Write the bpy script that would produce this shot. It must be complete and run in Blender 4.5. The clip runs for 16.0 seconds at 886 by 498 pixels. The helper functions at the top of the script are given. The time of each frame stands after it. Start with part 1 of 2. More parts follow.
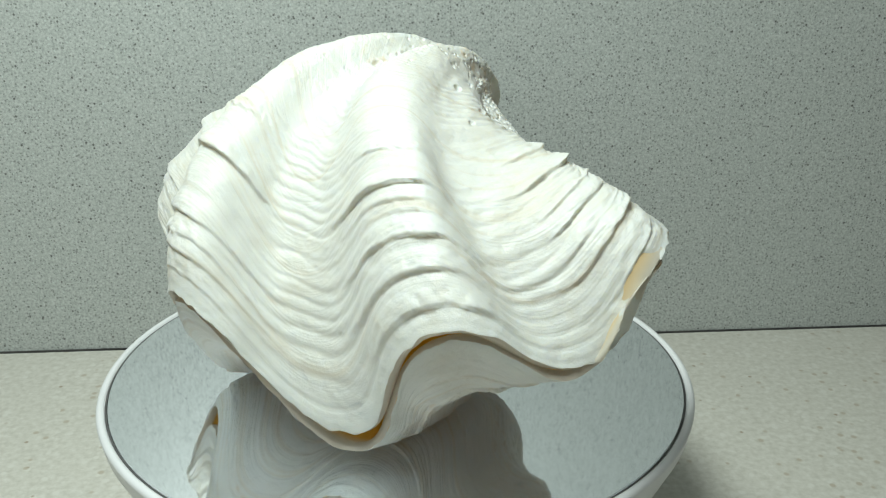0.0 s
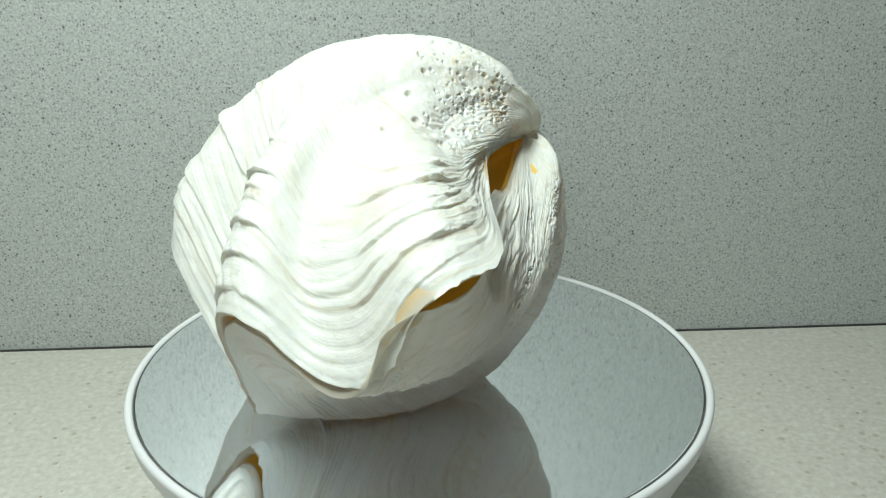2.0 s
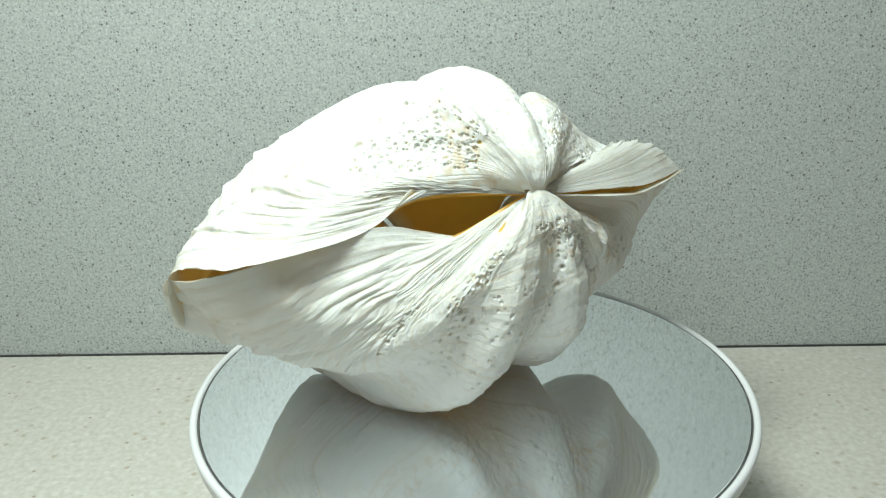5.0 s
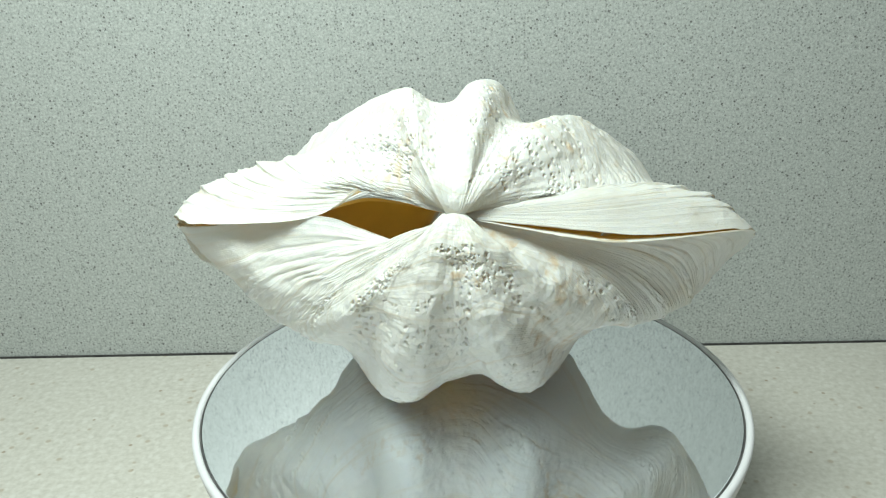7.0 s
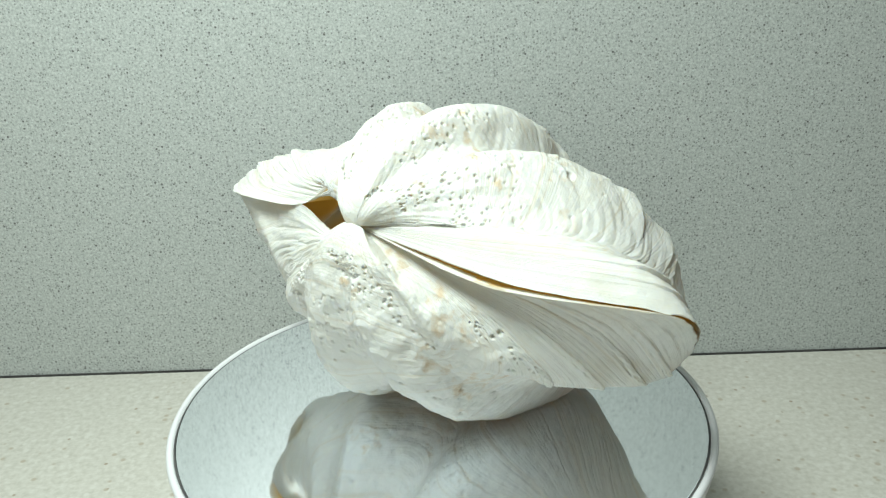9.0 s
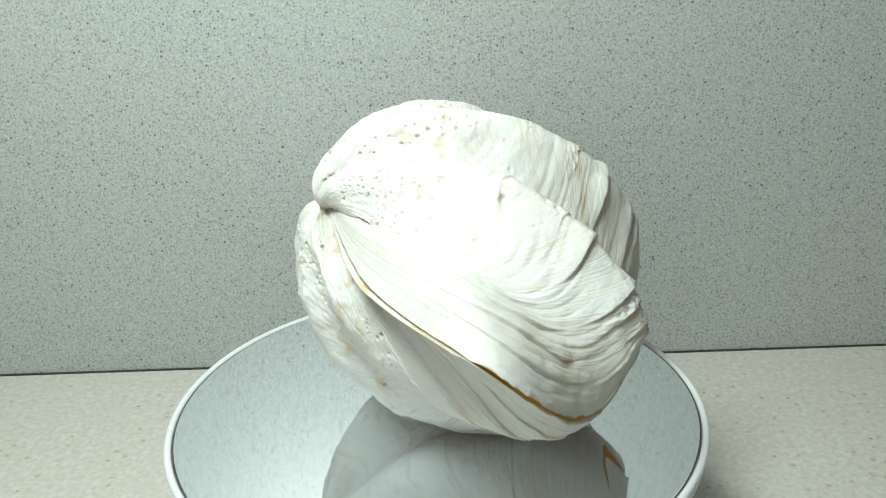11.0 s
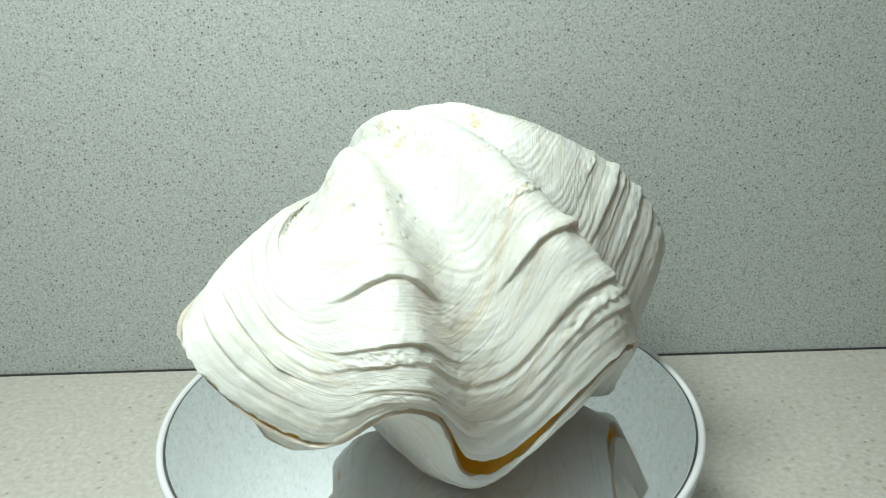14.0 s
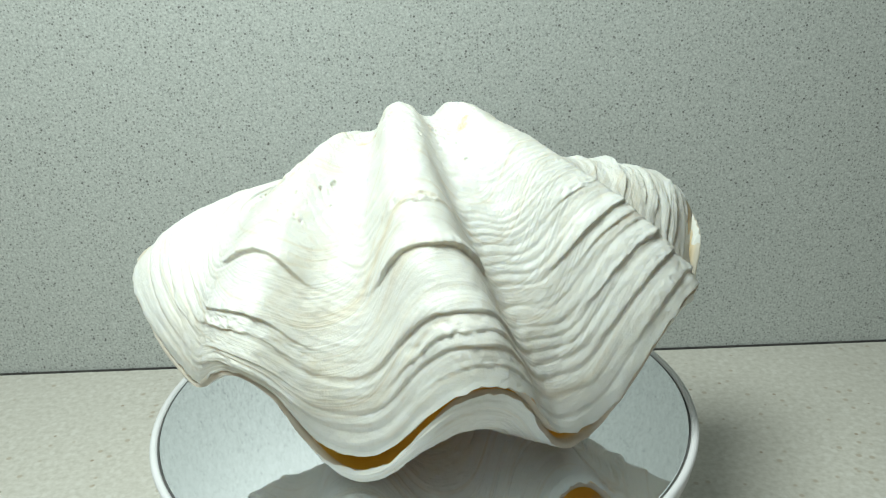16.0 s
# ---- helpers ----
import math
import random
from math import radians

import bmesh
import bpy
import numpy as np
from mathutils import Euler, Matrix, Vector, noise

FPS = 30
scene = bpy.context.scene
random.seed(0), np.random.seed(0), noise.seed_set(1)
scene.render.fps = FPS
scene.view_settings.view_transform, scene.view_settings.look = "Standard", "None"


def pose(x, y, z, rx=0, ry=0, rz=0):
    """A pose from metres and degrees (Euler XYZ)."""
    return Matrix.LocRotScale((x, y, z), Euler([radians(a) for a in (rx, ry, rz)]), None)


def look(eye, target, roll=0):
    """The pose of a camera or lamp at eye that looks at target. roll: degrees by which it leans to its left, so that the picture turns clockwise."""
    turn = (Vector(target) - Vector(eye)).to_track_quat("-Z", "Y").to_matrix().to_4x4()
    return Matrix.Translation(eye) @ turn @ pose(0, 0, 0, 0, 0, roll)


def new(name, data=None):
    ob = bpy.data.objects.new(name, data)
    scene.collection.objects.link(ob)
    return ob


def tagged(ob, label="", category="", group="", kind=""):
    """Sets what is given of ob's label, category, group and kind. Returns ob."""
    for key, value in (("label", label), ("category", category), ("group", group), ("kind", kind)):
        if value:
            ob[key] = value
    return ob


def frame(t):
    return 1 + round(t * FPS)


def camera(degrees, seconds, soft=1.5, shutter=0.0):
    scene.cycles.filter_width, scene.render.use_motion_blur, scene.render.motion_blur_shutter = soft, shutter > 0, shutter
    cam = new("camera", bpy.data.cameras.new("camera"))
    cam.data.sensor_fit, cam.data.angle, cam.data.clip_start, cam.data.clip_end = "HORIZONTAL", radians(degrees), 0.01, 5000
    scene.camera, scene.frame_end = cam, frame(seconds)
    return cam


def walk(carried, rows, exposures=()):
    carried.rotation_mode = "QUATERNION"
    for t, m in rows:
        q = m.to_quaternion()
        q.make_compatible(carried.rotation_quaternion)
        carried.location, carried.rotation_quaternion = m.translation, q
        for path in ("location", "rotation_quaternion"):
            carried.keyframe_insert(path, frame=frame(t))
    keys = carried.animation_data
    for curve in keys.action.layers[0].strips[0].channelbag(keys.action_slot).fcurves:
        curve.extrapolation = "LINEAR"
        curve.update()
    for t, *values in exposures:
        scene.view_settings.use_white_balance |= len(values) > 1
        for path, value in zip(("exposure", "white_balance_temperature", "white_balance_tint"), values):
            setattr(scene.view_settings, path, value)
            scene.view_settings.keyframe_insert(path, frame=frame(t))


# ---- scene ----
cam = camera(53.13, 16.0, 1.2)
# seconds, place, heading, pitch and lean of the hand-held camera
CAMERA_ROWS = [
    (0.0, -0.0134, -0.4289, 0.2256, -4.86, -20.32, -0.39),
    (0.5, -0.0109, -0.4294, 0.2261, -5.06, -20.44, -0.21),
    (1.0, -0.0092, -0.4281, 0.2251, -4.99, -20.71, -0.20),
    (1.5, -0.0064, -0.4266, 0.2241, -4.34, -20.70, 0.21),
    (2.0, -0.0142, -0.4329, 0.2286, -3.48, -20.53, 0.19),
    (2.5, -0.0240, -0.4325, 0.2256, -0.99, -21.34, 0.51),
    (3.0, -0.0230, -0.4404, 0.2303, -0.26, -20.77, 0.98),
    (3.5, -0.0164, -0.4426, 0.2387, -0.00, -20.35, 1.26),
    (4.0, -0.0097, -0.4411, 0.2438, 0.81, -20.70, 1.69),
    (4.2, -0.0080, -0.4412, 0.2445, 0.86, -20.34, 1.33),
    (6.3, -0.0057, -0.4336, 0.2645, 1.31, -22.48, 1.42),
    (6.5, -0.0042, -0.4360, 0.2654, 1.31, -22.39, 1.47),
    (7.0, -0.0046, -0.4396, 0.2669, 1.11, -22.09, 1.62),
    (7.5, -0.0030, -0.4428, 0.2725, 0.91, -21.99, 1.80),
    (8.0, -0.0006, -0.4446, 0.2715, 0.46, -21.53, 1.97),
    (8.5, 0.0003, -0.4467, 0.2700, 0.14, -20.87, 1.84),
    (9.0, 0.0013, -0.4462, 0.2732, -0.29, -21.43, 1.74),
    (9.2, -0.0002, -0.4467, 0.2689, -0.56, -20.97, 1.64),
    (11.3, 0.0115, -0.4512, 0.2753, 0.40, -21.57, 2.18),
    (11.5, 0.0120, -0.4496, 0.2731, 0.19, -21.33, 2.20),
    (12.0, 0.0125, -0.4500, 0.2724, 0.13, -21.58, 2.05),
    (12.5, 0.0112, -0.4493, 0.2716, 0.07, -21.55, 2.16),
    (13.0, 0.0084, -0.4458, 0.2708, -0.22, -21.60, 1.85),
    (13.5, 0.0074, -0.4485, 0.2730, -0.13, -21.65, 1.68),
    (14.0, 0.0082, -0.4477, 0.2744, -0.21, -21.51, 1.70),
    (14.5, 0.0088, -0.4493, 0.2742, -0.17, -21.46, 1.84),
    (15.0, 0.0081, -0.4492, 0.2752, -0.49, -21.55, 1.68),
    (15.5, 0.0062, -0.4492, 0.2734, -0.65, -21.63, 1.67),
    (16.0, 0.0070, -0.4497, 0.2725, -0.82, -21.59, 1.80),
]


def held(x, y, z, yaw, pitch, lean):
    a, b = radians(yaw), radians(pitch)
    way = Vector((-math.sin(a) * math.cos(b), math.cos(a) * math.cos(b), math.sin(b)))
    return look((x, y, z), Vector((x, y, z)) + way, -lean)


walk(cam, [(row[0], held(*row[1:])) for row in CAMERA_ROWS],
     exposures=[(0, -0.2), (1.5, -0.16), (2.5, -0.02), (3.5, 0.05), (7, 0.10), (9, 0.11), (12.5, -0.02), (16, -0.03)])

COUNTER_Z = -0.1097      # worktop, with the mirror of the turntable at 0
WALL_Y = 0.2536          # face of the splashback behind the turntable
SPEED = -18.53           # degrees a second
TURN_ZERO = 7.0          # the hinge faces the camera

# ---- light ----
world = bpy.data.worlds.new("room_air")
scene.world = world
world.use_nodes = True
world.node_tree.nodes["Background"].inputs[0].default_value = (0.75, 0.85, 0.88, 1)
world.node_tree.nodes["Background"].inputs[1].default_value = 0.05


def lamp(name, eye, target, size_x, size_y, watts, colour):
    data = bpy.data.lights.new(name, "AREA")
    data.shape, data.size, data.size_y, data.energy, data.color = "RECTANGLE", size_x, size_y, watts, colour
    ob = new(name, data)
    ob.matrix_world = look(eye, target)
    return ob


lamp("ceiling_lamp_light", (-0.19, -0.29, 0.75), (-0.05, 0.0, 0.1), 0.28, 0.24, 9.4, (0.895, 1.0, 0.945))
# added fill from the front; the wall behind it has no window
lamp("front_fill_light", (-0.5, -2.4, 0.75), (0, 0, 0.1), 1.4, 1.0, 7.4, (0.86, 0.97, 0.96))


# ---- materials ----
def material(name, roughness=0.5, metallic=0.0, colour=(0.8, 0.8, 0.8)):
    m = bpy.data.materials.new(name)
    m.use_nodes = True
    b = m.node_tree.nodes["Principled BSDF"]
    b.inputs["Base Color"].default_value = (*colour, 1)
    b.inputs["Roughness"].default_value = roughness
    b.inputs["Metallic"].default_value = metallic
    return m, m.node_tree, b


def node(tree, kind, **values):
    n = tree.nodes.new(kind)
    for key, value in values.items():
        n.inputs[key.replace("_", " ")].default_value = value
    return n


def coords(tree):
    return tree.nodes.new("ShaderNodeTexCoord").outputs["Object"]


def ramp(tree, source, stops):
    n = tree.nodes.new("ShaderNodeValToRGB")
    while len(n.color_ramp.elements) < len(stops):
        n.color_ramp.elements.new(0.5)
    for e, (place, c) in zip(n.color_ramp.elements, stops):
        e.position, e.color = place, (*c, 1) if len(c) == 3 else c
    tree.links.new(source, n.inputs[0])
    return n.outputs[0]


def mix(tree, kind, factor, a, b):
    n = tree.nodes.new("ShaderNodeMix")
    n.data_type, n.blend_type = "RGBA", kind
    for slot, value in ((0, factor), (6, a), (7, b)):
        if isinstance(value, bpy.types.NodeSocket):
            tree.links.new(value, n.inputs[slot])
        else:
            n.inputs[slot].default_value = value if slot == 0 else (*value, 1)
    return n.outputs[2]


def noise_of(tree, place, scale, detail=3.0, rough=0.55):
    n = node(tree, "ShaderNodeTexNoise", Scale=scale, Detail=detail, Roughness=rough)
    tree.links.new(place, n.inputs["Vector"])
    return n.outputs["Fac"]


def bump_of(tree, b, height, strength, distance):
    n = node(tree, "ShaderNodeBump", Strength=strength, Distance=distance)
    tree.links.new(height, n.inputs["Height"])
    tree.links.new(n.outputs[0], b.inputs["Normal"])


def specks(tree, place, scale, size, chance):
    """Round specks: 1 inside a speck. chance: the share of cells that hold one."""
    v = node(tree, "ShaderNodeTexVoronoi", Scale=scale, Randomness=1.0)
    tree.links.new(place, v.inputs["Vector"])
    near = tree.nodes.new("ShaderNodeMapRange")
    for slot, value in zip(range(1, 5), (size * 0.6, size, 1.0, 0.0)):
        near.inputs[slot].default_value = value
    tree.links.new(v.outputs["Distance"], near.inputs[0])
    pick = tree.nodes.new("ShaderNodeSeparateColor")
    tree.links.new(v.outputs["Color"], pick.inputs[0])
    some = tree.nodes.new("ShaderNodeMath")
    some.operation = "LESS_THAN"
    some.inputs[1].default_value = chance
    tree.links.new(pick.outputs[0], some.inputs[0])
    both = tree.nodes.new("ShaderNodeMath")
    both.operation = "MULTIPLY"
    tree.links.new(near.outputs[0], both.inputs[0])
    tree.links.new(some.outputs[0], both.inputs[1])
    return both.outputs[0]


def splashback_material():
    m, t, b = material("speckled_grey_laminate", 0.42)
    p = coords(t)
    c = ramp(t, noise_of(t, p, 520, 3, 0.7), [(0.34, (0.295, 0.315, 0.30)), (0.5, (0.405, 0.43, 0.41)), (0.66, (0.51, 0.535, 0.51))])
    c = mix(t, "MIX", specks(t, p, 390, 0.34, 0.5), c, (0.22, 0.23, 0.22))
    c = mix(t, "MIX", specks(t, p, 290, 0.27, 0.5), c, (0.22, 0.23, 0.215))
    c = mix(t, "MIX", specks(t, p, 205, 0.22, 0.22), c, (0.11, 0.11, 0.105))
    c = mix(t, "MIX", specks(t, p, 300, 0.28, 0.18), c, (0.50, 0.545, 0.52))
    t.links.new(c, b.inputs["Base Color"])
    bump_of(t, b, noise_of(t, p, 900, 2), 0.15, 0.0005)
    return m


def worktop_material():
    m, t, b = material("cream_stone_laminate", 0.38)
    p = coords(t)
    c = ramp(t, noise_of(t, p, 210, 4, 0.6), [(0.30, (0.47, 0.455, 0.40)), (0.5, (0.545, 0.53, 0.475)), (0.70, (0.61, 0.60, 0.55))])
    c = mix(t, "MIX", specks(t, p, 150, 0.40, 0.30), c, (0.60, 0.59, 0.54))
    c = mix(t, "MIX", specks(t, p, 120, 0.30, 0.20), c, (0.43, 0.385, 0.31))
    c = mix(t, "MIX", specks(t, p, 75, 0.13, 0.25), c, (0.33, 0.28, 0.21))
    t.links.new(c, b.inputs["Base Color"])
    bump_of(t, b, noise_of(t, p, 700, 2), 0.1, 0.0004)
    return m


def shell_material():
    m, t, b = material("chalk_white_shell", 0.46)
    p = coords(t)
    c = ramp(t, noise_of(t, p, 22, 5, 0.6), [(0.28, (0.70, 0.70, 0.625)), (0.42, (0.745, 0.77, 0.73)), (0.65, (0.765, 0.80, 0.77))])
    b.inputs["Subsurface Weight"].default_value = 0.30
    b.inputs["Subsurface Radius"].default_value = (1.0, 0.9, 0.7)
    b.inputs["Subsurface Scale"].default_value = 0.005
    g = t.nodes.new("ShaderNodeAttribute")
    g.attribute_name = "pitted"
    stain = t.nodes.new("ShaderNodeMath")
    stain.operation = "MULTIPLY"
    t.links.new(g.outputs["Fac"], stain.inputs[0])
    t.links.new(ramp(t, noise_of(t, p, 160, 3), [(0.50, (0, 0, 0)), (0.70, (1, 1, 1))]), stain.inputs[1])
    c = mix(t, "MIX", stain.outputs[0], c, (0.58, 0.45, 0.28))
    band = t.nodes.new("ShaderNodeAttribute")
    band.attribute_name = "growth"
    along = t.nodes.new("ShaderNodeVectorMath")
    along.operation = "SCALE"
    along.inputs["Scale"].default_value = 9.0
    t.links.new(p, along.inputs[0])
    spot = t.nodes.new("ShaderNodeSeparateXYZ")
    t.links.new(along.outputs[0], spot.inputs[0])
    mark = t.nodes.new("ShaderNodeCombineXYZ")
    wide = t.nodes.new("ShaderNodeMath")
    wide.operation = "MULTIPLY"
    wide.inputs[1].default_value = 70.0
    t.links.new(band.outputs["Fac"], wide.inputs[0])
    t.links.new(wide.outputs[0], mark.inputs[0])
    t.links.new(spot.outputs[0], mark.inputs[1])
    t.links.new(spot.outputs[1], mark.inputs[2])
    c = mix(t, "MIX", ramp(t, noise_of(t, mark.outputs[0], 1.0, 3), [(0.56, (0, 0, 0)), (0.74, (0.62, 0.62, 0.62))]), c, (0.64, 0.575, 0.44))
    t.links.new(c, b.inputs["Base Color"])
    line = t.nodes.new("ShaderNodeAttribute")
    line.attribute_name = "growth"
    # fine growth lines along the edge, and chalky grain
    v = t.nodes.new("ShaderNodeCombineXYZ")
    t.links.new(line.outputs["Fac"], v.inputs[0])
    fine = node(t, "ShaderNodeTexNoise", Scale=260.0, Detail=2.0)
    t.links.new(v.outputs[0], fine.inputs["Vector"])
    add = t.nodes.new("ShaderNodeMath")
    add.operation = "ADD"
    t.links.new(fine.outputs["Fac"], add.inputs[0])
    t.links.new(noise_of(t, p, 420, 4, 0.7), add.inputs[1])
    bump_of(t, b, add.outputs[0], 0.5, 0.0009)

    through_light = node(t, "ShaderNodeBsdfTranslucent")
    through_light.inputs[0].default_value = (0.95, 0.90, 0.80, 1)
    both = node(t, "ShaderNodeMixShader", Fac=0.20)
    t.links.new(b.outputs[0], both.inputs[1])
    t.links.new(through_light.outputs[0], both.inputs[2])
    t.links.new(both.outputs[0], t.nodes["Material Output"].inputs["Surface"])
    return m


def lining_material():
    m, t, b = material("orange_shell_lining", 0.32)
    g = t.nodes.new("ShaderNodeAttribute")
    g.attribute_name = "growth"
    p = coords(t)
    c = ramp(t, g.outputs["Fac"], [(0.88, (0.97, 0.70, 0.17)), (0.97, (0.92, 0.63, 0.19)), (0.997, (0.80, 0.76, 0.67))])
    c = mix(t, "MULTIPLY", 0.5, c, ramp(t, noise_of(t, p, 60, 3), [(0.3, (0.8, 0.8, 0.8)), (0.7, (1, 1, 1))]))
    t.links.new(c, b.inputs["Base Color"])

    through_light = node(t, "ShaderNodeBsdfTranslucent")
    t.links.new(c, through_light.inputs[0])
    both = node(t, "ShaderNodeMixShader", Fac=0.55)
    t.links.new(b.outputs[0], both.inputs[1])
    t.links.new(through_light.outputs[0], both.inputs[2])
    t.links.new(both.outputs[0], t.nodes["Material Output"].inputs["Surface"])
    return m


def plain_noisy(name, low, high, scale, roughness, bump=0.0003):
    m, t, b = material(name, roughness)
    p = coords(t)
    t.links.new(ramp(t, noise_of(t, p, scale, 4), [(0.35, low), (0.65, high)]), b.inputs["Base Color"])
    bump_of(t, b, noise_of(t, p, scale * 12, 3), 0.2, bump)
    return m


MAT_WALL = splashback_material()
MAT_TOP = worktop_material()
MAT_SHELL = shell_material()
MAT_LINING = lining_material()
MAT_PLASTIC = plain_noisy("glossy_white_plastic", (0.60, 0.61, 0.62), (0.66, 0.67, 0.68), 12, 0.30, 0.0001)
MAT_PAINT = plain_noisy("matt_wall_paint", (0.58, 0.57, 0.54), (0.66, 0.65, 0.62), 8, 0.8)
MAT_FLOOR = plain_noisy("grey_vinyl_floor", (0.24, 0.22, 0.20), (0.32, 0.30, 0.27), 10, 0.5)
MAT_SEAL = plain_noisy("dark_seal", (0.05, 0.05, 0.05), (0.09, 0.09, 0.085), 60, 0.5)
MAT_MIRROR = material("silvered_mirror", 0.045, 1.0, (0.91, 0.945, 0.985))[0]


# ---- structure ----
def part(name, bm, mat, parent=None, label="", smooth=False):
    me = bpy.data.meshes.new(name)
    bm.to_mesh(me)
    bm.free()
    me.materials.append(mat)
    if smooth:
        me.polygons.foreach_set("use_smooth", [True] * len(me.polygons))
    ob = new(name, me)
    if parent:
        ob.parent = parent
    return tagged(ob, label=label)


def box(x0, y0, z0, x1, y1, z1, bevel=0.0):
    bm = bmesh.new()
    bmesh.ops.create_cube(bm, size=1.0)
    for v in bm.verts:
        v.co = Vector(((x0 + x1) / 2 + v.co.x * (x1 - x0), (y0 + y1) / 2 + v.co.y * (y1 - y0), (z0 + z1) / 2 + v.co.z * (z1 - z0)))
    if bevel:
        bmesh.ops.bevel(bm, geom=bm.edges[:], offset=bevel, segments=2, affect="EDGES")
    return bm


def setting(name, bm, mat, label, category):
    return tagged(part(name, bm, mat), label, category, kind="structure")


FLOOR_Z = COUNTER_Z - 0.90
setting("worktop", box(-1.5, WALL_Y - 0.92, COUNTER_Z - 0.038, 1.5, WALL_Y - 0.0006, COUNTER_Z, 0.003), MAT_TOP, "cream speckled stone-look laminate kitchen worktop", "worktop")
setting("splashback", box(-1.5, WALL_Y, COUNTER_Z + 0.0004, 1.5, WALL_Y + 0.012, 1.45), MAT_WALL, "grey laminate splashback with fine dark speckles", "splashback")
setting("seal_strip", box(-1.5, WALL_Y - 0.0005, COUNTER_Z - 0.01, 1.5, WALL_Y + 0.006, COUNTER_Z + 0.0004), MAT_SEAL, "thin dark joint between splashback and worktop", "seal")
setting("wall_north", box(-2.0, WALL_Y + 0.013, FLOOR_Z, 2.0, WALL_Y + 0.12, 1.5), MAT_PAINT, "plain painted wall behind the splashback", "wall")
setting("wall_south", box(-2.0, -2.6, FLOOR_Z, 2.0, -2.48, 1.5), MAT_PAINT, "plain painted wall facing the worktop", "wall")
setting("wall_west", box(-2.12, -2.6, FLOOR_Z, -2.001, WALL_Y + 0.12, 1.5), MAT_PAINT, "plain painted side wall", "wall")
setting("wall_east", box(2.001, -2.6, FLOOR_Z, 2.12, WALL_Y + 0.12, 1.5), MAT_PAINT, "plain painted side wall", "wall")
setting("floor", box(-2.0, -2.48, FLOOR_Z - 0.1, 2.0, WALL_Y + 0.012, FLOOR_Z), MAT_FLOOR, "grey vinyl kitchen floor", "floor")
setting("ceiling", box(-2.12, -2.6, 1.501, 2.12, WALL_Y + 0.12, 1.6), MAT_PAINT, "plain pale painted ceiling", "ceiling")
setting("base_cabinet", box(-1.5, WALL_Y - 0.86, FLOOR_Z, 1.5, WALL_Y, COUNTER_Z - 0.0385, 0.002), MAT_PLASTIC, "plain white base cabinet under the worktop", "cabinet")


# ---- turntable ----
def lathe(profile, steps=160):
    bm = bmesh.new()
    rings = []
    for r, z in profile:
        if r == 0:
            rings.append([bm.verts.new((0, 0, z))])
        else:
            rings.append([bm.verts.new((r * math.cos(2 * math.pi * k / steps), r * math.sin(2 * math.pi * k / steps), z)) for k in range(steps)])
    for a, b in zip(rings, rings[1:]):
        for k in range(steps):
            q = (k + 1) % steps
            if len(a) == 1:
                bm.faces.new((a[0], b[k], b[q]))
            elif len(b) == 1:
                bm.faces.new((a[k], b[0], a[q]))
            else:
                bm.faces.new((a[k], b[k], b[q], a[q]))
    bmesh.ops.recalc_face_normals(bm, faces=bm.faces[:])
    return bm


def arc(cr, cz, radius, a0, a1, n):
    return [(cr + radius * math.cos(radians(a0 + (a1 - a0) * k / n)), cz + radius * math.sin(radians(a0 + (a1 - a0) * k / n))) for k in range(n + 1)]


turntable = tagged(new("turntable"), "round white plastic turntable with a mirror top on the worktop", "turntable")
turntable.location = (0, 0, COUNTER_Z)
UP = -COUNTER_Z
base = part("base", lathe([(0, 0), (0.095, 0), (0.098, 0.003), (0.098, 0.020), (0.094, 0.026), (0, 0.026)]), MAT_PLASTIC, turntable, smooth=True)
platter = part("platter", lathe([(0, 0.028)] + [(0.085, 0.028), (0.098, 0.031), (0.115, 0.041), (0.131, 0.057), (0.143, 0.077), (0.1495, 0.092), (0.1533, 0.1005)]
               + arc(0.1526, UP - 0.0014, 0.0022, -25, 165, 12) + [(0.1505, UP - 0.0024), (0.1505, UP - 0.0075), (0, UP - 0.0075)], 200), MAT_PLASTIC, turntable, "white plastic dish with a rounded rim", smooth=True)
part("mirror", lathe([(0, UP - 0.005), (0.1492, UP - 0.005), (0.1496, UP - 0.0006), (0.1492, UP), (0, UP)], 200), MAT_MIRROR, platter, "flat silvered mirror disc")
part("seal_ring", lathe([(0.1497, UP - 0.006), (0.1504, UP - 0.006), (0.1504, UP - 0.0004), (0.1497, UP - 0.0004), (0.1497, UP - 0.006)], 200), MAT_SEAL, platter, "thin black ring round the mirror")


# ---- shell ----
def lattice(seed):
    return np.random.RandomState(seed).rand(64, 64, 64)


LATTICE = lattice(5)


def wob(x, y, z):
    """Smooth value noise of arrays, -1 to 1."""
    out = 0
    i, j, k = np.floor(x).astype(int), np.floor(y).astype(int), np.floor(z).astype(int)
    fx, fy, fz = x - i, y - j, z - k
    fx, fy, fz = [f * f * (3 - 2 * f) for f in (fx, fy, fz)]
    for a in (0, 1):
        for b in (0, 1):
            for c in (0, 1):
                w = (fx if a else 1 - fx) * (fy if b else 1 - fy) * (fz if c else 1 - fz)
                out = out + w * LATTICE[(i + a) % 64, (j + b) % 64, (k + c) % 64]
    return out * 2 - 1


def fbm(x, y, z, octaves=4):
    out, amp = 0, 1.0
    for o in range(octaves):
        f = 2.03 ** o
        out = out + amp * wob(x * f + 7.1 * o, y * f + 3.7 * o, z * f + 1.3 * o)
        amp *= 0.5
    return out


def smooth01(x):
    x = np.clip(x, 0, 1)
    return x * x * (3 - 2 * x)


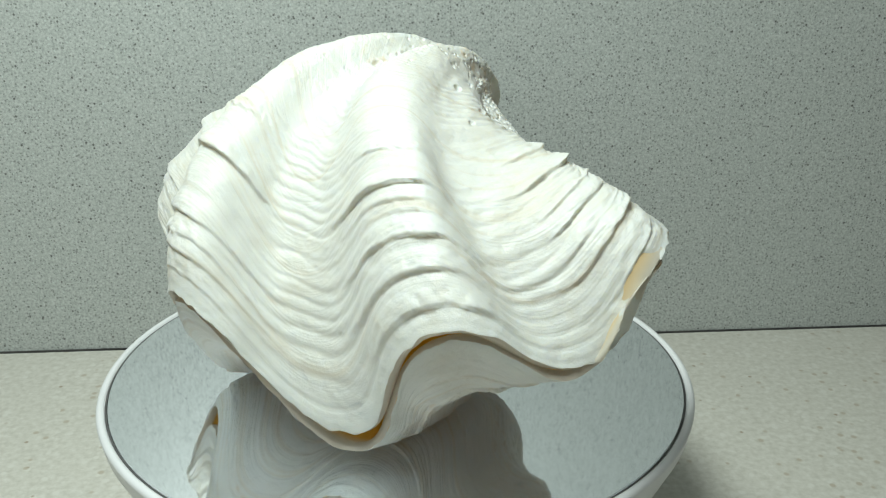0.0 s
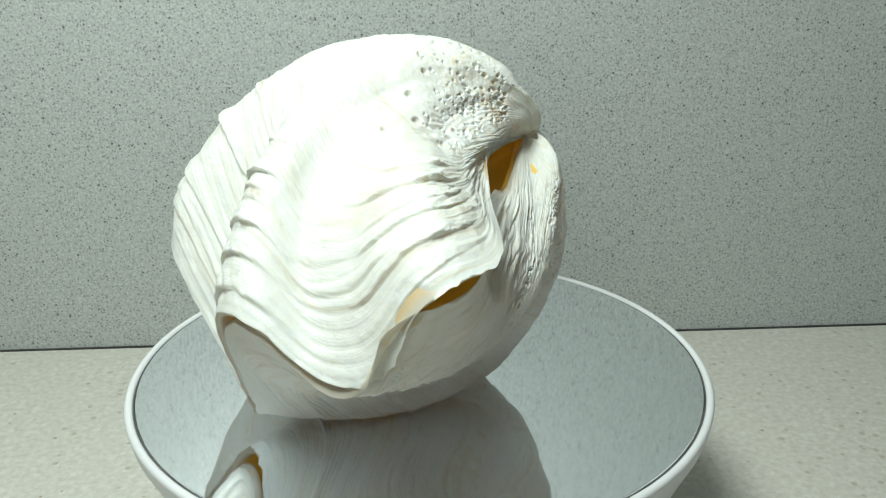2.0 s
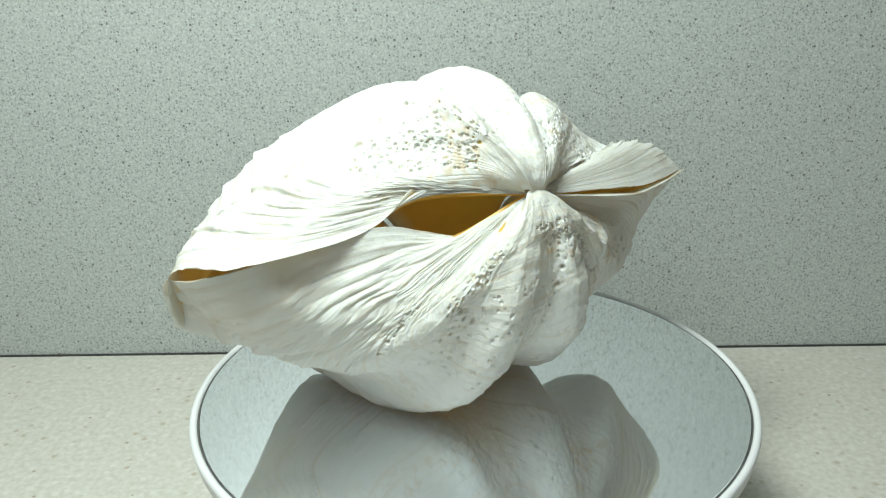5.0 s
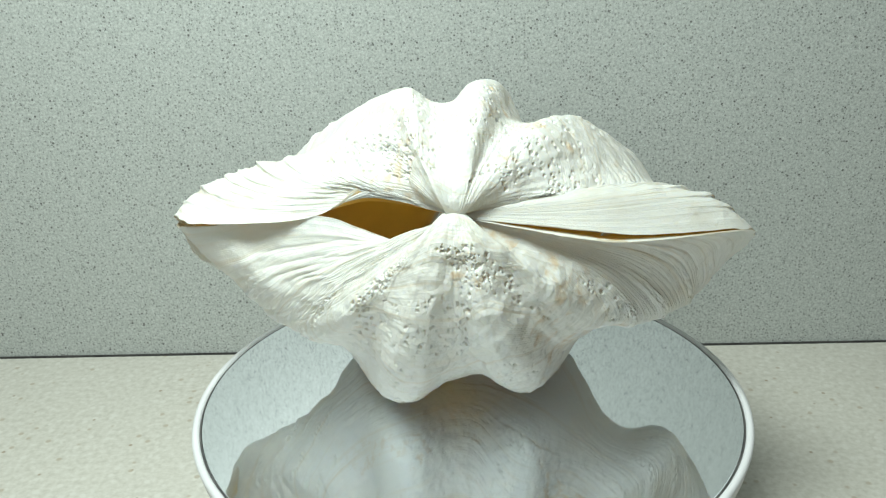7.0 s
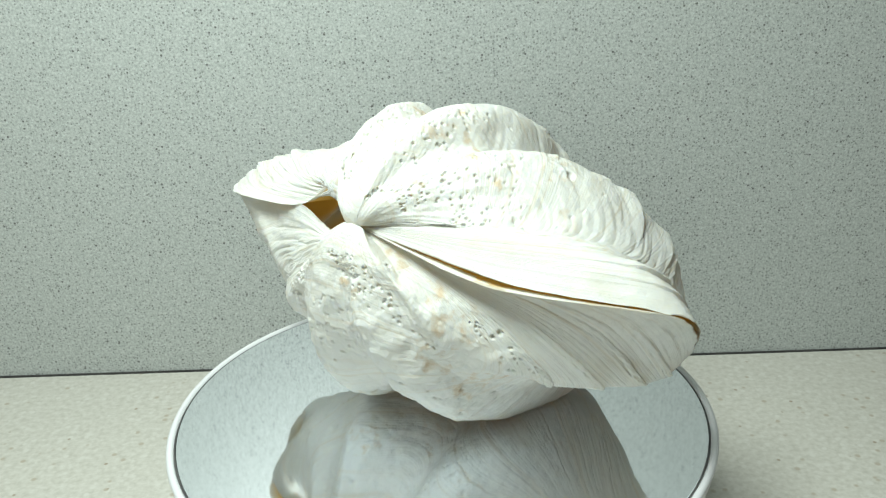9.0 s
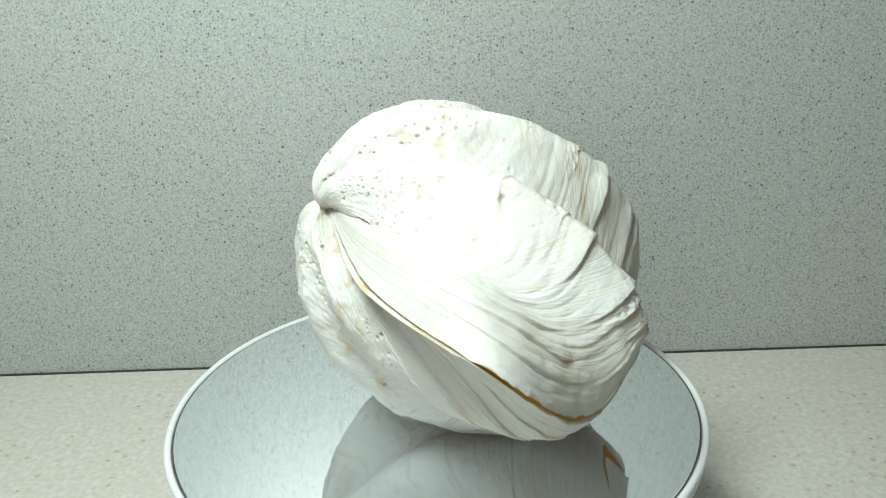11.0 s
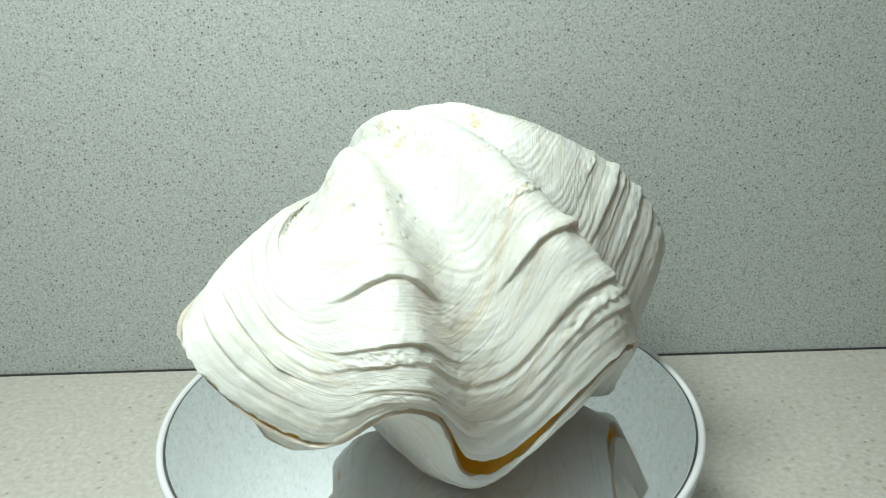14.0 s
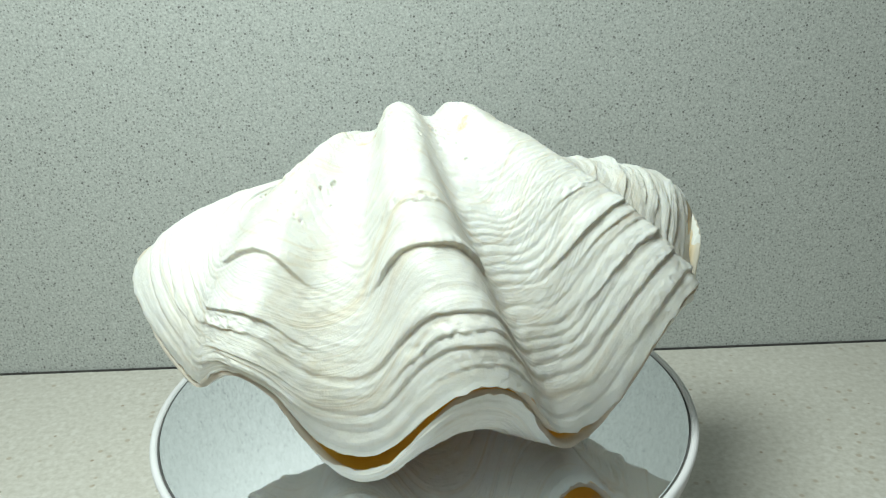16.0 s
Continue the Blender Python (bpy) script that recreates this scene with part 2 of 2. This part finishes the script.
HINGE = np.array([-0.0068, -0.0525, 0.1265])
TILT = radians(24.99)            # the seam plane falls away from the hinge
SEAM_OUT = np.array([0.0, math.cos(TILT), -math.sin(TILT)])      # from the hinge to the free edge
SEAM_UP = np.array([0.0, math.sin(TILT), math.cos(TILT)])        # square to the seam
# Each valve grows from the beak: its edge is scaled and coiled about the hinge line. Fifteen stations lie round the edge,
# from the hinge over the front tip, the folds and the back tip to the hinge again. A station has, at four stages of
# growth, its stretch along the hinge line, its reach from it and the rise of its fold, in millimetres at full size.
STAGES = (0.25, 0.5, 0.78, 1.0)
LAST = 14


def station(young, half_grown, late, full):
    return (*young, *half_grown, *late, *full)


UPPER = [(0.0,) * 12]
UPPER += [station((56.5, 10.4, -20.6), (62.6, 14.0, 4.4), (74.8, 10.7, 7.0), (77.8, 8.4, -9.3))]   # slit beside the beak
UPPER += [station((102.1, 22.4, -35.6), (110.3, 34.3, -1.6), (136.7, 41.1, 4.1), (153.4, 45.3, -6.9))]   # front tip
UPPER += [station((128.6, 44.5, -47.6), (143.4, 56.3, -21.7), (145.7, 88.8, -18.7), (133.9, 108.0, -24.0))]   # groove
UPPER += [station((111.5, 95.2, 9.9), (126.3, 138.1, 3.4), (132.7, 152.3, -19.8), (106.0, 139.7, 8.4))]   # rib
UPPER += [station((61.0, 100.3, -4.2), (78.2, 139.8, -27.6), (76.5, 157.8, -40.7), (59.7, 165.5, -31.3))]   # groove
UPPER += [station((27.6, 80.1, 97.8), (28.4, 136.4, 67.8), (30.1, 161.0, 43.6), (6.6, 180.9, 31.2))]   # rib
UPPER += [station((-26.3, 96.5, 9.1), (-9.0, 155.5, 6.8), (-18.9, 160.6, -12.5), (-55.1, 170.6, -34.4))]   # groove
UPPER += [station((-65.7, 119.4, 84.9), (-47.7, 151.8, 67.2), (-63.5, 137.5, 47.0), (-109.1, 142.3, 22.5))]   # rib
UPPER += [station((-78.2, 120.4, 26.7), (-76.6, 110.6, 40.9), (-102.4, 115.8, 17.4), (-140.8, 104.2, -14.4))]   # groove
UPPER += [station((-87.5, 97.8, -5.5), (-95.4, 96.3, 10.6), (-126.1, 75.1, 20.2), (-150.2, 63.2, 8.1))]   # rib
UPPER += [station((-89.2, 74.8, -25.5), (-101.2, 72.2, 2.0), (-103.1, 52.3, 8.7), (-129.3, 36.6, 1.7))]   # back tip
UPPER += [station((-74.5, 52.4, -31.3), (-80.5, 49.0, 3.3), (-72.6, 41.8, 5.5), (-70.0, 29.5, 3.5))]   # corner of the gap
UPPER += [station((-41.6, 26.2, -27.0), (-41.6, 26.2, 2.1), (-38.3, 22.9, 5.2), (-37.1, 17.6, 19.3))]   # arch of the gap
UPPER += [(0.0,) * 12]
LOWER = [(0.0,) * 12]
LOWER += [station((57.7, 34.2, -5.6), (61.2, 28.6, -18.7), (66.4, 21.2, -9.1), (74.3, 6.0, -9.5))]   # slit beside the beak
LOWER += [station((105.9, 67.4, -17.7), (113.4, 61.0, -33.7), (121.7, 51.4, -16.6), (150.4, 35.1, -9.2))]   # front tip
LOWER += [station((137.4, 103.5, -43.7), (146.0, 114.6, -40.7), (153.2, 113.8, -22.4), (137.0, 112.0, -17.5))]   # groove
LOWER += [station((98.0, 108.3, -20.1), (112.1, 156.6, -20.1), (112.3, 141.2, 10.3), (106.8, 140.5, 8.3))]   # rib
LOWER += [station((38.9, 95.7, -98.4), (52.1, 149.7, -99.3), (69.0, 198.3, -24.7), (62.3, 170.8, -41.8))]   # groove
LOWER += [station((3.7, 96.3, 8.7), (6.9, 192.3, 7.2), (11.5, 201.5, 43.2), (7.2, 180.9, 28.9))]   # rib
LOWER += [station((-47.9, 90.0, -74.6), (-55.8, 186.9, -71.6), (-51.5, 191.5, -35.2), (-52.8, 174.4, -42.7))]   # groove
LOWER += [station((-109.9, 110.1, -2.7), (-103.1, 158.4, -12.9), (-100.8, 169.3, 8.6), (-106.1, 139.9, 18.1))]   # rib
LOWER += [station((-127.6, 110.3, -15.7), (-135.2, 136.3, -36.9), (-115.0, 139.2, -12.4), (-132.0, 125.3, -11.3))]   # groove
LOWER += [station((-130.7, 101.4, -16.3), (-133.3, 108.2, -41.1), (-129.3, 116.1, -27.7), (-150.6, 106.1, -9.9))]   # rib
LOWER += [station((-116.6, 84.6, -12.1), (-113.4, 81.7, -38.9), (-119.5, 76.9, -25.4), (-151.8, 68.9, 7.7))]   # back tip
LOWER += [station((-87.1, 61.7, -6.2), (-82.8, 55.3, -30.2), (-85.7, 46.5, -18.5), (-70.3, 29.9, 3.4))]   # corner of the gap
LOWER += [station((-46.0, 32.9, -1.0), (-43.8, 27.8, -16.9), (-41.2, 22.3, -9.8), (-26.9, 21.9, -10.1))]   # arch of the gap
LOWER += [(0.0,) * 12]
COIL = (45, 47, 50, 52, 56, 61, 65, 62, 57, 52, 48, 47, 47, 47, 47)       # degrees of coil for each e-fold of growth
RING = (0.9, 0.8, 0.74, 1.15, 0.78, 1.15, 2.0, 1.56, 2.35, 1.8, 1.29, 1.2, 1.1, 1, 1)   # how the growth rings crowd on each station
CREST = (0, 0, 0.35, -1, 1, -1, 1, -1, 1, -1, 0.8, 0, 0, 0, 0)          # ribs of the upper valve, grooves of the lower
ROUND = (0, 7, 13.5, 40, 53, 70, 85, 109.5, 124.5, 135, 150, 160, 163, 166, 170)  # degrees round the hinge
GAPE = (0.3, 4.4, 0.6, 2.8, 2.6, 11.2, 5.8, 10.8, 5.4, 2.6, 3.4, 0.8, 0, 0, 0.3)  # opening between the lips, millimetres


def flow(table, x):
    """A smooth curve through the rows of a table, at places x counted in rows."""
    table = np.asarray(table, float)
    i = np.clip(np.floor(x).astype(int), 0, len(table) - 2)
    f = (x - i).reshape(-1, *[1] * (table.ndim - 1))
    more = np.concatenate([[2 * table[0] - table[1]], table, [2 * table[-1] - table[-2]]])
    p, q, r, t = more[i], more[i + 1], more[i + 2], more[i + 3]
    return 0.5 * (2 * q + (r - p) * f + (2 * p - 5 * q + 4 * r - t) * f * f + (3 * q - p - 3 * r + t) * f ** 3)


def eased(x, k):
    """Dwells at the stations of the folds, so that ribs and grooves are broad and their walls steep."""
    i = np.clip(np.floor(x), 0, LAST - 1)
    f = x - i
    on = np.clip((x - 2.5) / 0.5, 0, 1) * np.clip((10.5 - x) / 0.5, 0, 1)
    return x + (i + f - k * np.sin(2 * np.pi * f) / (2 * np.pi) - x) * on


def grown(side, x, s):
    """The smooth valve at stations x and growth s."""
    table = np.array(UPPER if side > 0 else LOWER).reshape(15, 4, 3) * 0.001
    held_s = np.clip(s, STAGES[0], 1)
    weights = np.ones((4, len(s)))
    for k in range(4):
        for m in range(4):
            if m != k:
                weights[k] *= (held_s - STAGES[m]) / (STAGES[k] - STAGES[m])
    V = np.stack([flow(table[..., c], eased(x, k)) @ weights for c, k in enumerate((0.0, 0.0, 0.35))], -1)
    S = np.repeat(s[None], len(x), 0)
    turn = side * np.radians(flow(COIL, x)[:, None] * -np.log(S) + 9.87 * (1 - np.exp(-(1 - S) / 0.08)))
    H, W = V[..., 1] * S, V[..., 2] * S ** 2
    h, w = H * np.cos(turn) - W * np.sin(turn), H * np.sin(turn) + W * np.cos(turn)
    return HINGE + (V[..., 0] * S)[..., None] * np.array([1.0, 0, 0]) + h[..., None] * SEAM_OUT + w[..., None] * SEAM_UP


# ledges of old growth on the ribs of the upper valve: ring, height in millimetres, how far they reach down the rib, how broken they are
LEDGES = {
    4: ((0.61, 0.9, 0.5, 0.5), (0.71, 0.9, 0.55, 0.3), (0.755, 2.8, 0.6, 0.25), (0.85, 2.2, 0.7, 0.3), (0.883, 1.6, 0.6, 1.0), (0.93, 1.0, 0.6, 0.4), (0.965, 0.9, 0.6, 0.4)),
    6: ((0.50, 0.6, 0.4, 1.0), (0.645, 0.9, 0.42, 1.0), (0.75, 3.3, 0.55, 0.5), (0.884, 2.4, 0.65, 0.3), (0.922, 1.8, 0.6, 1.1), (0.945, 2.0, 0.6, 0.4), (0.972, 1.2, 0.6, 0.7)),
    8: ((0.66, 0.8, 0.42, 0.6), (0.75, 2.5, 0.5, 0.4), (0.786, 1.1, 0.5, 0.3), (0.815, 0.9, 0.45, 0.4), (0.858, 2.0, 0.5, 0.7), (0.914, 1.9, 0.55, 0.6), (0.967, 1.8, 0.55, 0.9)),
    10: ((0.66, 1.3, 0.6, 0.3), (0.735, 2.5, 0.7, 0.3), (0.80, 1.6, 0.7, 0.4), (0.84, 2.0, 0.7, 0.4), (0.88, 1.3, 0.7, 0.3), (0.913, 1.8, 0.7, 0.5), (0.968, 1.5, 0.6, 0.4)),
    2.35: ((0.70, 1.2, 0.55, 0.3), (0.78, 1.8, 0.6, 0.2), (0.85, 1.8, 0.6, 0.2), (0.91, 2.2, 0.6, 0.3), (0.96, 1.6, 0.6, 0.3)),
}
LEDGES_LOWER = {
    5: ((0.62, 0.8, 0.7, 0.5), (0.76, 1.1, 0.7, 0.4), (0.90, 1.4, 0.7, 0.5)),
    7: ((0.58, 0.8, 0.7, 0.5), (0.72, 1.2, 0.7, 0.4), (0.88, 1.4, 0.7, 0.5)),
    3: ((0.62, 0.9, 0.8, 0.6), (0.74, 1.4, 0.8, 0.8), (0.85, 1.2, 0.8, 0.8), (0.93, 1.2, 0.8, 0.5)),
    9: ((0.64, 1.1, 0.9, 0.9), (0.77, 1.4, 0.9, 0.9), (0.88, 1.8, 0.9, 0.8), (0.94, 1.2, 0.8, 0.5)),
}
# rings that run right round a valve: ring, height in millimetres
RINGS = ((0.60, 0.35), (0.68, 0.4), (0.765, 0.5), (0.815, 0.4), (0.872, 0.9), (0.925, 0.45), (0.957, 0.6))
# ochre worm holes, and single deep pits, in the worn back
HOLES = (((0.0525, -0.0065, 0.1540), 0.0040), ((0.0133, 0.0082, 0.1704), 0.0042), ((0.0209, -0.0376, 0.1524), 0.0055))
DEEP = (((0.0696, 0.0179, 0.1440), 0.0013), ((0.0528, 0.0312, 0.1449), 0.0010), ((-0.0628, 0.0050, 0.1484), 0.0017), ((-0.0693, 0.0199, 0.1462), 0.0011),
        ((-0.0484, 0.0080, 0.1561), 0.0011), ((-0.0062, 0.0175, 0.1625), 0.0010), ((-0.0198, 0.0077, 0.1691), 0.0012), ((0.0466, 0.0262, 0.1425), 0.0008))


def valve_grid(side, nu, nv, s0, relief):
    x = np.linspace(0, LAST, nu)
    s = s0 + (1 - s0) * np.linspace(0, 1, nv) ** 0.85
    P = grown(side, x, s)
    S, X = np.repeat(s[None], nu, 0), np.repeat(x[:, None], nv, 1)
    U = np.interp(X, (0, 2, 11, LAST), (0, 0.13, 0.85, 1))
    ANG, CR = [np.repeat(flow(k, x)[:, None], nv, 1) for k in (ROUND, CREST)]
    CR = CR * side
    if side < 0:
        # the lips meet along one seam, and gape where they do not touch
        gap = (grown(1, x, s[-2:])[:, -1] - P[:, -1])
        sep = gap @ SEAM_UP
        want = flow(GAPE, x) * 0.001
        along = gap - sep[:, None] * SEAM_UP
        shut = 1 - smooth01((x - 11.2) / 0.6)
        loose = 1 - 0.2 * np.exp(-((x - 10.3) / 0.8) ** 2) - 0.5 * np.exp(-((x - 2.3) / 0.5) ** 2)
        move = shut[:, None] * ((0.75 * loose)[:, None] * along + (sep - want)[:, None] * SEAM_UP)
        P = P + move[:, None] * (S ** 7)[..., None]
    du, ds = np.gradient(P, axis=0), np.gradient(P, axis=1)
    N = np.cross(du, ds)
    N /= np.linalg.norm(N, axis=-1, keepdims=True) + 1e-12
    if (N[nu // 2, nv // 2] @ SEAM_UP) * side < 0:
        N = -N
    pit = np.zeros_like(S)
    if relief:
        A, B, C = P[..., 0], P[..., 1], P[..., 2]
        none, row, zero = 0 * S, x[:, None], 0 * x[:, None]
        body = smooth01((U - 0.05) / 0.10) * smooth01((0.96 - U) / 0.10)
        ring = S ** np.repeat(flow(RING if side > 0 else (1.0,) * 15, x)[:, None], nv, 1)
        ring = ring + 0.006 * wob(ANG / 9, S * 5, none + side * 3.3) * S
        top = smooth01(0.5 + 0.9 * CR)
        d, lip, ochre_line = none.copy(), none.copy(), none.copy()
        rough = np.clip(0.35 + wob(X * 24, ring * 150, none) + 0.6 * wob(X * 57, ring * 320, none), 0, 1.6)
        for at_x, steps in (LEDGES if side > 0 else LEDGES_LOWER).items():
            for k, (q, height, wide, broken) in enumerate(steps):
                seed = 9.1 * k + at_x
                across = (X - at_x) / wide
                at = q - 0.008 * across ** 2 + 0.007 * wob(row * 2.1, zero + seed, zero + side) + 0.0035 * broken * wob(row * 11, zero + seed, zero) + 0.0016 * broken * wob(row * 37, zero + seed, zero)
                strong = np.exp(-np.abs(across) ** 3) * np.clip(0.85 + 0.5 * wob(row * 4.3, zero + seed, zero + 2), 0.25, 1.2)
                under = ring - at
                rise = smooth01((under + 0.052) / 0.052) ** 1.7 * (under <= 0) + (1 - smooth01(under / 0.0045)) * (under > 0)
                d = d + 0.00125 * height * strong * rise
                lip = lip + 0.0005 * height * strong * np.exp(-((under + 0.003) / 0.006) ** 2)
                # ochre line just past the rim, made patchy by noise in the material
                ochre_line = np.maximum(ochre_line, 0.55 * strong * np.exp(-((under - 0.004) / 0.0035) ** 2))
                # broken, chalky band at the rim
                band = smooth01((under + 0.022) / 0.008) * (1 - smooth01((under + 0.001) / 0.004)) * strong
                d = d - broken * 0.0011 * band * rough
        for k, (q, height) in enumerate(RINGS):
            at = q + 0.010 * wob(row * 1.3, zero + 7 * k, zero + side * 4) + 0.0015 * wob(row * 17, zero + k, zero)
            under = ring - at
            strong = np.clip(0.45 + 0.9 * wob(row * 1.7, zero + 3.1 * k, zero + side), 0, 1.2) * (1 - 0.45 * top)
            # the same ochre colour just past each ring
            ochre_line = np.maximum(ochre_line, 0.6 * height * strong * np.exp(-((under - 0.003) / 0.0035) ** 2))
            d = d + 0.001 * height * strong * (0.6 * smooth01((under + 0.03) / 0.03) * (under <= 0) + 0.6 * (1 - smooth01(under / 0.004)) * (under > 0))
        # rounded corrugations in the grooves
        warp = ring + 0.004 * wob(ANG / 6, S * 9, none + 2 * side)
        phase = warp * 40 + 1.1 * wob(ring * 12, ANG / 40, none + 8 * side)
        wave = np.abs(np.sin(np.pi * phase))
        fade = smooth01((S - 0.40) / 0.25) * np.clip(0.50 + 1.1 * wob(ring * 8, ANG / 24, none + 6), 0.05, 1.2)
        d = d + (0.00075 if side > 0 else 0.0004) * (np.sqrt(wave + 0.02) - 0.7) * (1 - 0.8 * top) * fade
        lines = wob(ring * 150, ANG / 25, none + side) + 0.6 * wob(ring * 300, ANG / 12, none + 4)
        d = d + 0.00017 * lines * (0.4 + 0.6 * S)
        d = d + 0.0010 * fbm(A * 45, B * 45, C * 45, 3) + 0.0002 * fbm(A * 260, B * 260, C * 260, 2)
        # fine radial threads on the young shell
        d = d + 0.00022 * wob(X * 9, S * 3, none + side) * (1 - smooth01((S - 0.55) / 0.25))
        d = d + 0.0011 * (1 - smooth01((S - 0.5) / 0.25)) * fbm(A * 95 + 4, B * 95, C * 95, 4) * (0.5 if side > 0 else 0.9)
        d = d * (0.30 + 0.70 * body)
        # layered, wrinkled flanks beside the gap
        flank = smooth01((X - 9.2) / 0.9) * (1 - smooth01((X - 13.2) / 0.6)) * smooth01((S - 0.35) / 0.2)
        folds = wob(ring * 30 + 1.6 * wob(X * 1.5, S * 5, none), X * 1.1, none + side) + 0.6 * wob(ring * 64 + 2 * wob(X * 3, S * 7, none), X * 2.3, none + side)
        d = d + 0.0011 * flank * (np.abs(folds) - 0.3) + 0.0006 * flank * fbm(A * 75, B * 75, C * 75, 3)
        # worn, pitted beak
        rs = np.random.RandomState(11 if side > 0 else 23)
        worn = (1 - smooth01((S - 0.52) / 0.16)) * smooth01((S - 0.14) / 0.06)
        for k in range(1500):
            xx, ss, rr = rs.uniform(2.2, 11.0), rs.uniform(0.18, 0.66), rs.uniform(0.00032, 0.0009) * (1.6 if rs.rand() < 0.10 else 1)
            i, j = int(xx / LAST * (nu - 1)), int(np.searchsorted(s, ss))
            if worn[i, j] < rs.rand() * 0.9 or wob(np.array([xx * 0.8]), np.array([ss * 11.0]), np.array([side * 1.0]))[0] < 0.0:
                continue
            a, b, c, e = max(i - 22, 0), min(i + 23, nu), max(j - 14, 0), min(j + 15, nv)
            near = np.linalg.norm(P[a:b, c:e] - P[i, j], axis=-1)
            pit[a:b, c:e] = np.maximum(pit[a:b, c:e], (1 - smooth01((near - rr * 0.5) / (rr * 0.7))) * min(1.0, rr / 0.0011))
        hole = np.zeros_like(S)
        if side > 0:
            for at, size in DEEP:
                near = np.linalg.norm(P - np.array(at), axis=-1)
                near = near - near.min()
                pit = np.maximum(pit, 1.3 * (1 - smooth01((near - size * 0.5) / (size * 0.6))))
            for at, size in HOLES:
                hole = np.maximum(hole, np.exp(-(np.linalg.norm(P - np.array(at), axis=-1) / size) ** 4))
        d = d - 0.0019 * pit - 0.0016 * hole * np.clip(0.6 + wob(A * 700, B * 700, C * 700), 0, 1.4)
        keep = smooth01((U - 0.13) / 0.06) * smooth01((0.84 - U) / 0.07)
        near_edge = smooth01((S - 0.93) / 0.07)
        d = d - (1 - keep) * near_edge * np.minimum(d, 0)
        d = d * smooth01((S - s0) / 0.08)
        d = np.maximum(d, -0.0022)
        onward = ds / (np.linalg.norm(ds, axis=-1, keepdims=True) + 1e-9)
        fray = 0.0011 * fbm(ANG * 0.9, none, none + side * 5, 3) * smooth01((S - 0.985) / 0.015)
        P = P + N * d[..., None] + onward * (fray + lip * body)[..., None]
        if side < 0:
            # ground flat where it rests
            low = P[..., 2]
            P[..., 2] = np.where(low < 0.003, 0.003 - 0.003 * np.tanh((0.003 - low) / 0.003), low)
        spread = worn * (wob(A * 60, B * 60, C * 60) > 0.35)
        pit = np.maximum(np.maximum(np.maximum(pit * 0.25, spread * 0.8), hole * 1.6), ochre_line)
    return P, N, S, pit


def grid_mesh(name, P, S, pit, mat, flip, parent, label):
    nu, nv = S.shape
    idx = np.arange(nu * nv).reshape(nu, nv)
    q = np.stack([idx[:-1, :-1], idx[1:, :-1], idx[1:, 1:], idx[:-1, 1:]], -1).reshape(-1, 4)
    if flip:
        q = q[:, ::-1]
    me = bpy.data.meshes.new(name)
    me.from_pydata(P.reshape(-1, 3).tolist(), [], q.tolist())
    me.polygons.foreach_set("use_smooth", [True] * len(me.polygons))
    for key, values in (("growth", S), ("pitted", pit)):
        me.attributes.new(key, "FLOAT", "POINT").data.foreach_set("value", values.astype(np.float32).ravel())
    me.materials.append(mat)
    ob = new(name, me)
    ob.parent = parent
    return tagged(ob, label=label)


shell = tagged(new("clam_shell"), "large white fluted giant clam shell with orange inside, on the mirror", "seashell")


def build_valve(side, name, label):
    P, N, S, pit = valve_grid(side, 760, 420, 0.05, True)
    flip = side < 0
    outer = grid_mesh(name, P, S, pit, MAT_SHELL, flip, shell, label)
    Q, M, T, none = valve_grid(side, 280, 100, 0.16, False)
    # inside, the wall thickens away from the lip
    X = np.repeat(np.linspace(0, LAST, 280)[:, None], 100, 1)
    lip = smooth01((X - 2.4) / 0.8) * smooth01((9.8 - X) / 0.8) * smooth01((T - 0.72) / 0.2)
    inward = np.stack([0.6 * Q[..., 0], 0 * T + 0.02, 0 * T + HINGE[2] - 0.03], -1) - Q
    inward /= np.linalg.norm(inward, axis=-1, keepdims=True)
    Q2 = Q + inward * ((1 - lip) * (0.0004 + 0.0042 * smooth01((1 - T) / 0.1)) + (0.007 * np.exp(-((X - 2.2) / 0.9) ** 2) + 0.004 * np.exp(-((X - 12.9) / 0.7) ** 2)) * smooth01((0.95 - T) / 0.2))[..., None] - M * (lip * (0.0033 + 0.0035 * smooth01((1 - T) / 0.3)))[..., None]
    # join of edge and lining: inner edge row repeats the outer edge
    edge = P[np.linspace(0, P.shape[0] - 1, 280).round().astype(int), -1]
    Q2 = np.concatenate([Q2, (0.5 * (edge + Q2[:, -1]) + 0.0006 * (edge - Q2[:, -4]) / (np.linalg.norm(edge - Q2[:, -4], axis=-1, keepdims=True) + 1e-9))[:, None], edge[:, None]], 1)
    T2 = np.concatenate([T, np.ones((280, 2))], 1)
    grid_mesh("lining", Q2, T2, np.zeros_like(T2), MAT_LINING, not flip, outer, "smooth orange lining, white at the lip")
    return outer


upper = build_valve(1, "upper_valve", "white upper valve with worn, pitted beak")
lower = build_valve(-1, "lower_valve", "white lower valve resting on two ribs")
LOWEST = min(v.co.z for v in lower.data.vertices)
SHIFT = 0.0002 - LOWEST


def motions():
    rows = [(t, SPEED * (t - TURN_ZERO)) for t in range(0, 17)]
    walk(shell, [(t, pose(0, 0, SHIFT, 0, 0, a)) for t, a in rows])
    walk(platter, [(t, pose(0, 0, 0, 0, 0, a)) for t, a in rows])


motions()
